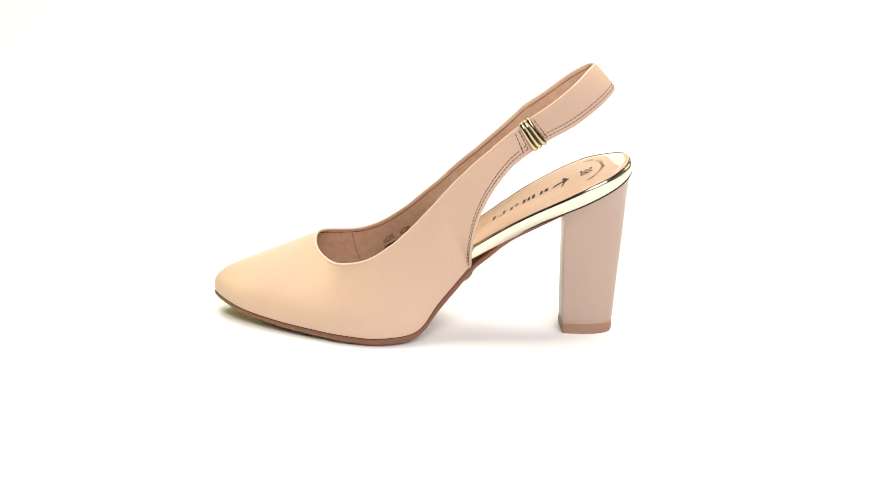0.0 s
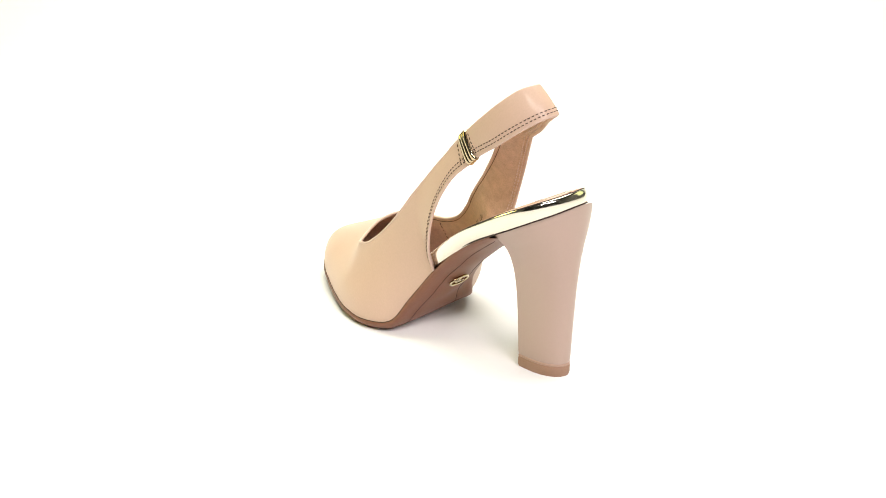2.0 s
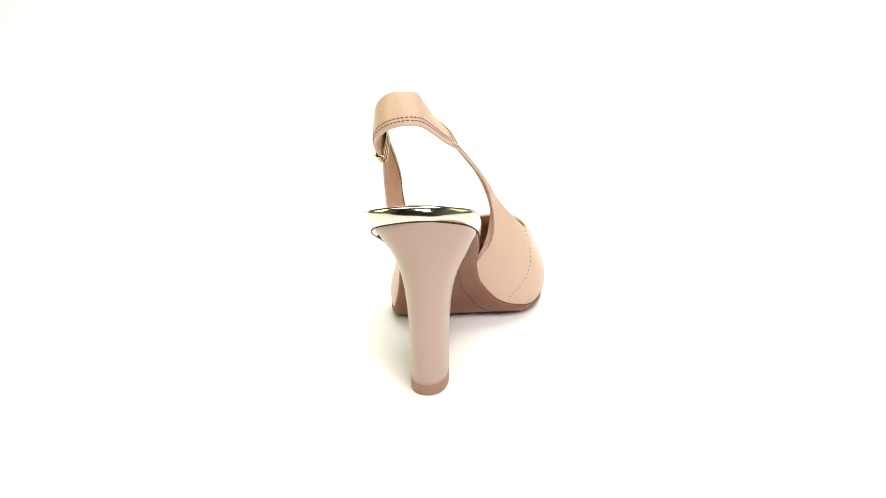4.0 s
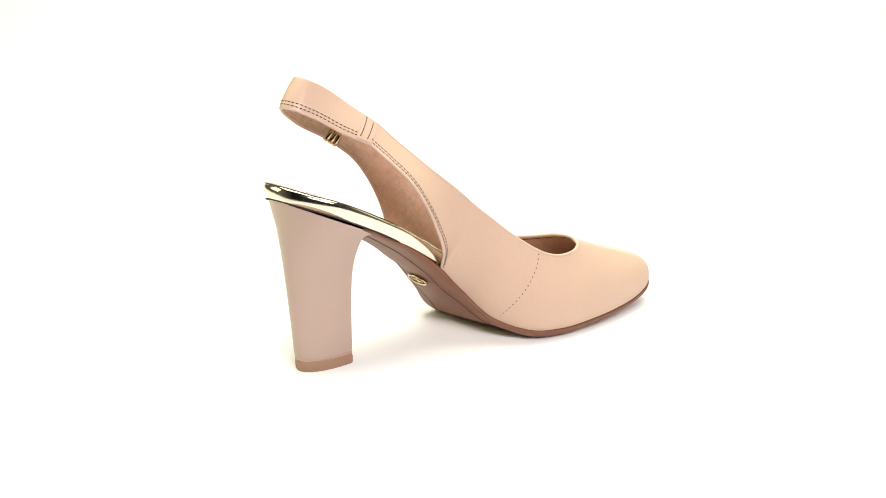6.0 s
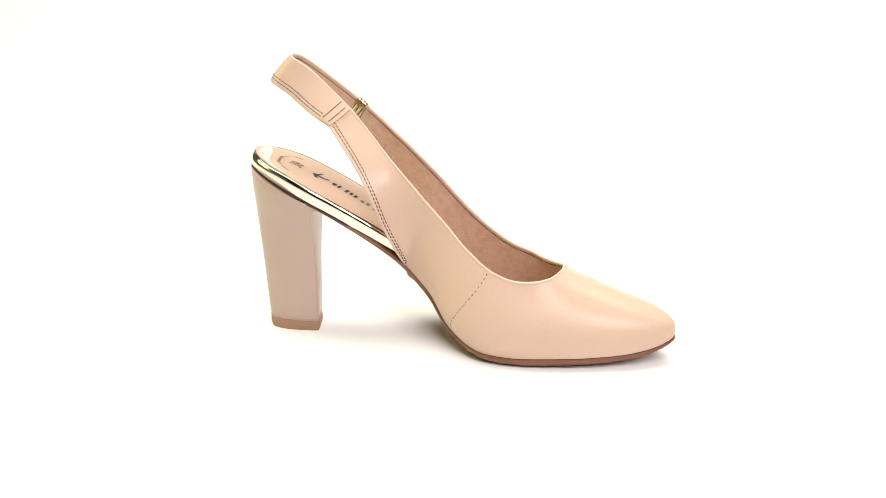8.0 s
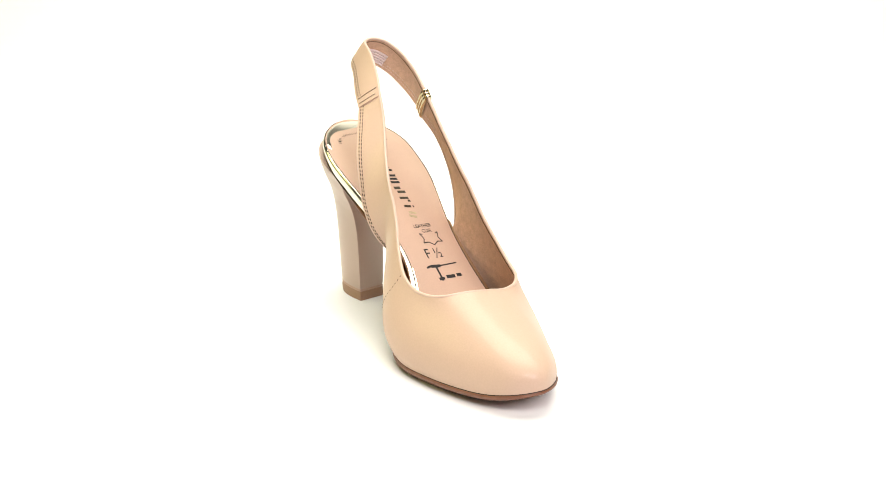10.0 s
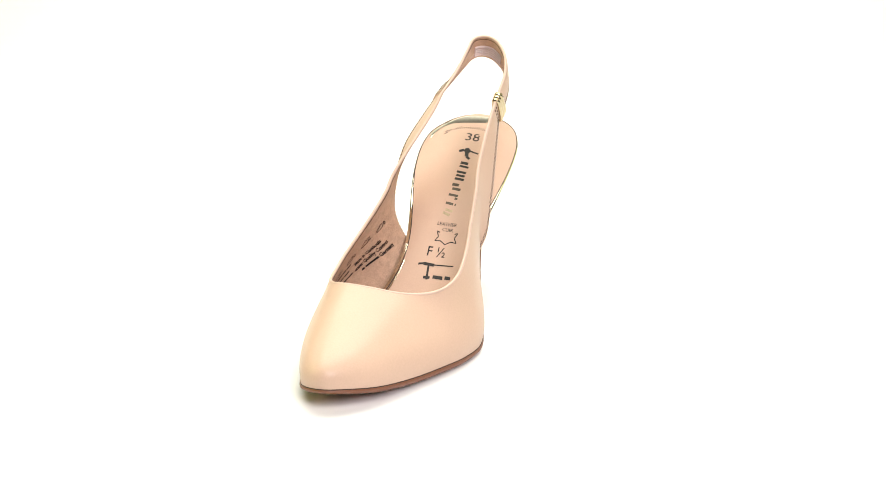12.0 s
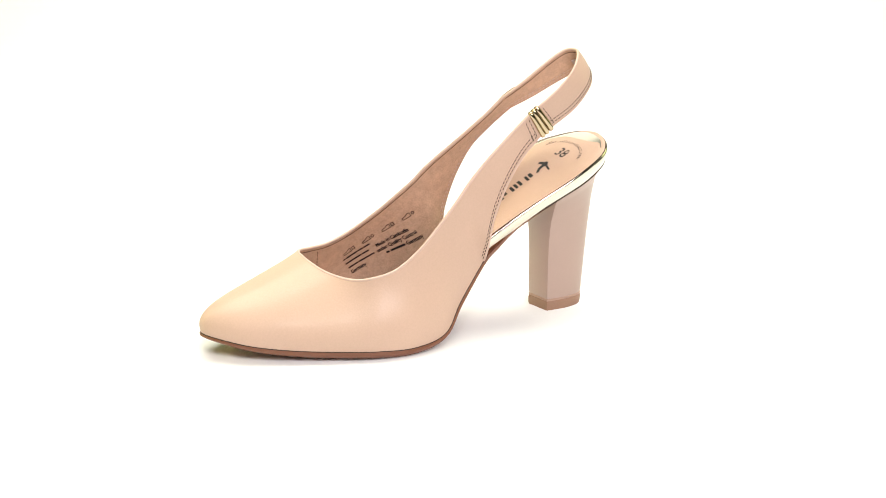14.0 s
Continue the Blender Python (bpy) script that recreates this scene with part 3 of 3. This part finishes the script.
def on_pad(name, flat, x, y, turn, material, label):
    """Lays a flat print on the footbed with its origin at x, y; turn: 0 reads from the toe, its up towards the heel."""
    v, f = flat
    a = radians(turn)
    out = []
    for px, py in v:
        u, w = px * math.cos(a) - py * math.sin(a), px * math.sin(a) + py * math.cos(a)
        out.append(pad_point(x - w, y + u) * MM)
    part(name, out, f, material, bpy.data.objects["insole"], label, 60)


def print_footbed():
    v, f = glyphs("38", 9.2, 0.03)
    on_pad("size_print", (v - v.mean(0), f), -81, 1.0, 0, INK, "dark printed shoe size")
    # maker's mark down the middle: a tapering signpost stroke and a run of short brush strokes
    sign = [(-5.4, 1.8, -2.6, 3.2, 1.9), (-2.6, 3.2, 1.2, 2.6, 2.6), (1.2, 2.6, 6.4, 1.2, 1.1), (-1.0, 5.0, -0.2, -1.6, 2.2), (-0.2, -1.6, 2.0, -3.6, 1.7)]
    on_pad("maker_mark", bars(sign), -66.6, 0.8, 0, INK, "dark printed signpost stroke of a maker's mark")
    # the last strokes are painted gold, as if the foil caught the light
    for x, y, print_mat, strokes in ((-58.2, 1.0, INK, [(-2.6, 1.5, 2.0, 0.9, 2.0), (-2.7, -1.1, 2.8, -1.9, 1.5)]), (-50.0, 0.6, INK, [(-2.9, 2.7, 2.8, 2.1, 1.6), (-2.6, 0.1, 2.5, -0.5, 1.5), (-2.9, -2.4, 2.6, -3.0, 1.6)]),
                          (-41.8, 0.0, FOIL, [(-2.8, 1.6, 1.2, 1.3, 1.9), (-2.2, -1.2, 2.8, -1.7, 1.7)]), (-35.6, -0.5, FOIL, [(-2.7, 0.9, 2.8, 0.4, 1.5), (1.2, -1.3, 2.9, -1.6, 1.4)]),
                          (-30.8, -0.9, FOIL, [(-2.7, 0.3, 1.6, -0.3, 1.5), (2.6, -0.4, 3.3, -0.5, 1.4)]), (-25.4, -1.2, INK_GLINT, [(-1.8, 1.6, 2.6, 0.6, 1.4), (-2.7, -0.4, 1.5, -1.8, 1.5)])):
        on_pad("maker_mark", bars(strokes), x, y, 0, print_mat, "dark foil brush strokes of a maker's mark, glint painted gold on the last")
    # web line on an arc behind the size, too fine to read: short bars
    spec = []
    for i in range(17):
        a = radians(166 - 9.5 * i)
        c, d = math.cos(a), math.sin(a)
        px, py = 15.2 * c, 9.4 * d
        if i in (3, 13):
            spec.append((px, py, px + 0.3 * c, py + 0.3 * d, 0.45))
            continue
        tall = 2.2 if i % 4 == 1 else 1.6
        side = 0.62
        for k in (-side, side):
            spec.append((px + k * d, py - k * c, px + k * d + tall * c, py - k * c + tall * d, 0.42))
    on_pad("arc_print", bars(spec), -79.5, -0.5, 0, INK, "fine dark print on an arc")
    for text, x, size in (("LEATHER", -18.2, 2.8), ("CUIR", -15.0, 2.8)):
        v, f = glyphs(text, size, 0.03)
        on_pad("material_print", (v - v.mean(0), f), x, 1.5, 0, INK, "small dark printed words")
    hide = [(-6, 3, -4.2, 2.4, .55), (4.2, 2.4, 6, 3, .55), (6, 3, 4.6, 0, .55), (4.6, 0, 6.2, -2.5, .55), (6.2, -2.5, 3, -2.2, .55), (3, -2.2, 0, -4, .55), (0, -4, -3, -2.2, .55), (-3, -2.2, -6.2, -2.5, .55), (-6.2, -2.5, -4.6, 0, .55), (-4.6, 0, -6, 3, .55)]
    on_pad("hide_sign", bars(hide), -10.8, 1.5, 0, INK, "printed outline of a hide")
    v, f = glyphs("F ½", 7.2, 0.05)
    on_pad("width_print", (v - v.mean(0), f), -2.2, -0.5, 0, INK, "dark printed width letter")
    logo = [(-9, 2.4, -5, 3.2, 1.0), (-6, 2.9, 0, 2.7, 1.5), (0, 2.8, 11, 3.4, 0.6), (-3, 3.0, -2.6, -4.5, 1.2), (-4.6, -3.6, -1.0, -3.4, 1.3), (0.6, -2.9, 6.2, -2.9, 1.6), (7.4, -2.6, 10.6, -2.6, 1.6)]
    on_pad("maker_mark", bars(logo), 7.0, -2.0, 0, INK, "dark printed mark of a signpost shape")


print_footbed()


def print_lining():
    """Print on the inner quarter's lining, read from inside the shoe."""
    ss = np.linspace(S_OUT + (S_IN - S_OUT) * 12 / 18, 1 - 2.5 * PER / upper.n, 130)
    vs = np.linspace(0.05, 0.98, 70)
    cloud = np.array([upper.at(s, v, -1.45 * MM) for s in ss for v in vs]) / MM
    lean = radians(34)
    right, upw = np.array([-math.cos(lean), math.sin(lean)]), np.array([math.sin(lean), math.cos(lean)])

    def lay(name, flat, x, z, label):
        v, f = flat
        out = []
        for px, py in v:
            q = np.array([x, z]) + right * px + upw * py
            d = (cloud[:, 0] - q[0]) ** 2 + (cloud[:, 2] - q[1]) ** 2
            near = np.argpartition(d, 5)[:5]
            wt = 1 / (d[near] + 0.02)
            out.append(np.array([q[0], (cloud[near, 1] * wt).sum() / wt.sum() + 0.25, q[1]]) * MM)
        part(name, out, f, INK, bpy.data.objects["lining"], label, 60)

    for i in range(4):
        w = 0.42
        sign = [(-3.4, -0.8, 1.5, -0.8, w), (-3.4, -0.8, -3.2, 0.3, w), (-3.2, 0.3, -1.0, 0.7, w), (-1.0, 0.7, 0.3, 1.7, w), (0.3, 1.7, 1.5, 1.4, w), (1.5, 1.4, 1.5, -0.8, w)]
        if i in (1, 3):
            sign += [(2.3, 0.4, 3.2, 1.5, w), (3.2, 1.5, 4.1, 0.4, w), (4.1, 0.4, 3.2, -0.7, w), (3.2, -0.7, 2.3, 0.4, w)]
        else:
            sign += [(2.3, -0.5, 4.1, -0.5, w), (4.1, -0.5, 3.8, 0.5, w), (3.8, 0.5, 4.1, 1.5, w), (4.1, 1.5, 2.3, 1.5, w), (2.3, 1.5, 2.6, 0.5, w), (2.6, 0.5, 2.3, -0.5, w)]
        lay("care_sign", bars(sign), 32.7 - 10.2 * i, 38.4 + 6.9 * i, "printed shoe outline sign")
    # codes, names and addresses as plain bars
    dashes = []
    for row, (length, cuts) in enumerate(((17.6, (1.8, 9.6, 13.2)), (15.2, (10.6,)), (16.8, (6.6,)))):
        y = -3.3 * row
        stops = [0, *cuts, length]
        for a, b in zip(stops[:-1], stops[1:]):
            dashes.append((a + 0.25, y + 0.9, b - 0.25, y + 0.9, 1.0))
    dashes += [(21.6, -9.0, 23.4, -9.0, 1.1), (24.2, -9.0, 31.8, -9.0, 1.1)]
    lay("code_print", bars(dashes), 34.9, 31.8, "rows of small dark print")
    for text, dx, dy in (("Made in Cambodia", 19.4, -3.3), ("under Quality Control", 18.2, -6.6), ("Germany", 32.6, -9.9), ("Germany", 0.0, -9.9)):
        v, f = glyphs(text, 3.1, 0.09)
        v = v * np.array([0.8, 1.0]) + np.array([dx, dy])
        lay("origin_print", (v, f), 34.9, 31.8, "small dark printed words")


print_lining()


# ---- oval gold badge under the waist ----
def make_badge():
    d = (sole_under[:, :, 0] + 15.5) ** 2 + (sole_under[:, :, 1] + 2.5) ** 2
    i, j = np.unravel_index(np.argmin(d), d.shape)
    p = sole_under[i, j]
    run = unit(sole_under[i + 3, j] - sole_under[i - 3, j])
    across = unit(sole_under[i, j + 1] - sole_under[i, j - 1])
    across = unit(across - run * (across * run).sum())
    down = np.cross(run, across)
    if down[2] > 0:
        down = -down
    ring = []
    for a in np.linspace(0, 2 * np.pi, 37):
        ring.append(p + across * 6.6 * math.cos(a) + run * 3.9 * math.sin(a) + down * 0.6)
    v, f = tube(np.array(ring) * MM, 0.75 * MM, 8)
    ob = part("badge", v, f, BUCKLE, shoe, "small oval gold badge under the waist", 60)
    pieces = [tube(np.array([p + across * a + run * b + down * 0.5, p + across * c + run * e + down * 0.5]) * MM, 0.6 * MM, 6)
              for a, b, c, e in ((-4.5, -0.6, 4.0, 0.9), (-1.2, 2.2, 0.6, -2.4), (-2.6, -1.6, 1.2, 1.8))]
    v, f = join(pieces)
    part("badge_sign", v, f, BUCKLE, ob, "raised gold strokes", 60)


make_badge()


def motions():
    walk(shoe, [(i * 0.5, pose(0, 0, 0, 0, 0, TURN0 + RATE * i * 0.5)) for i in range(29)])


motions()
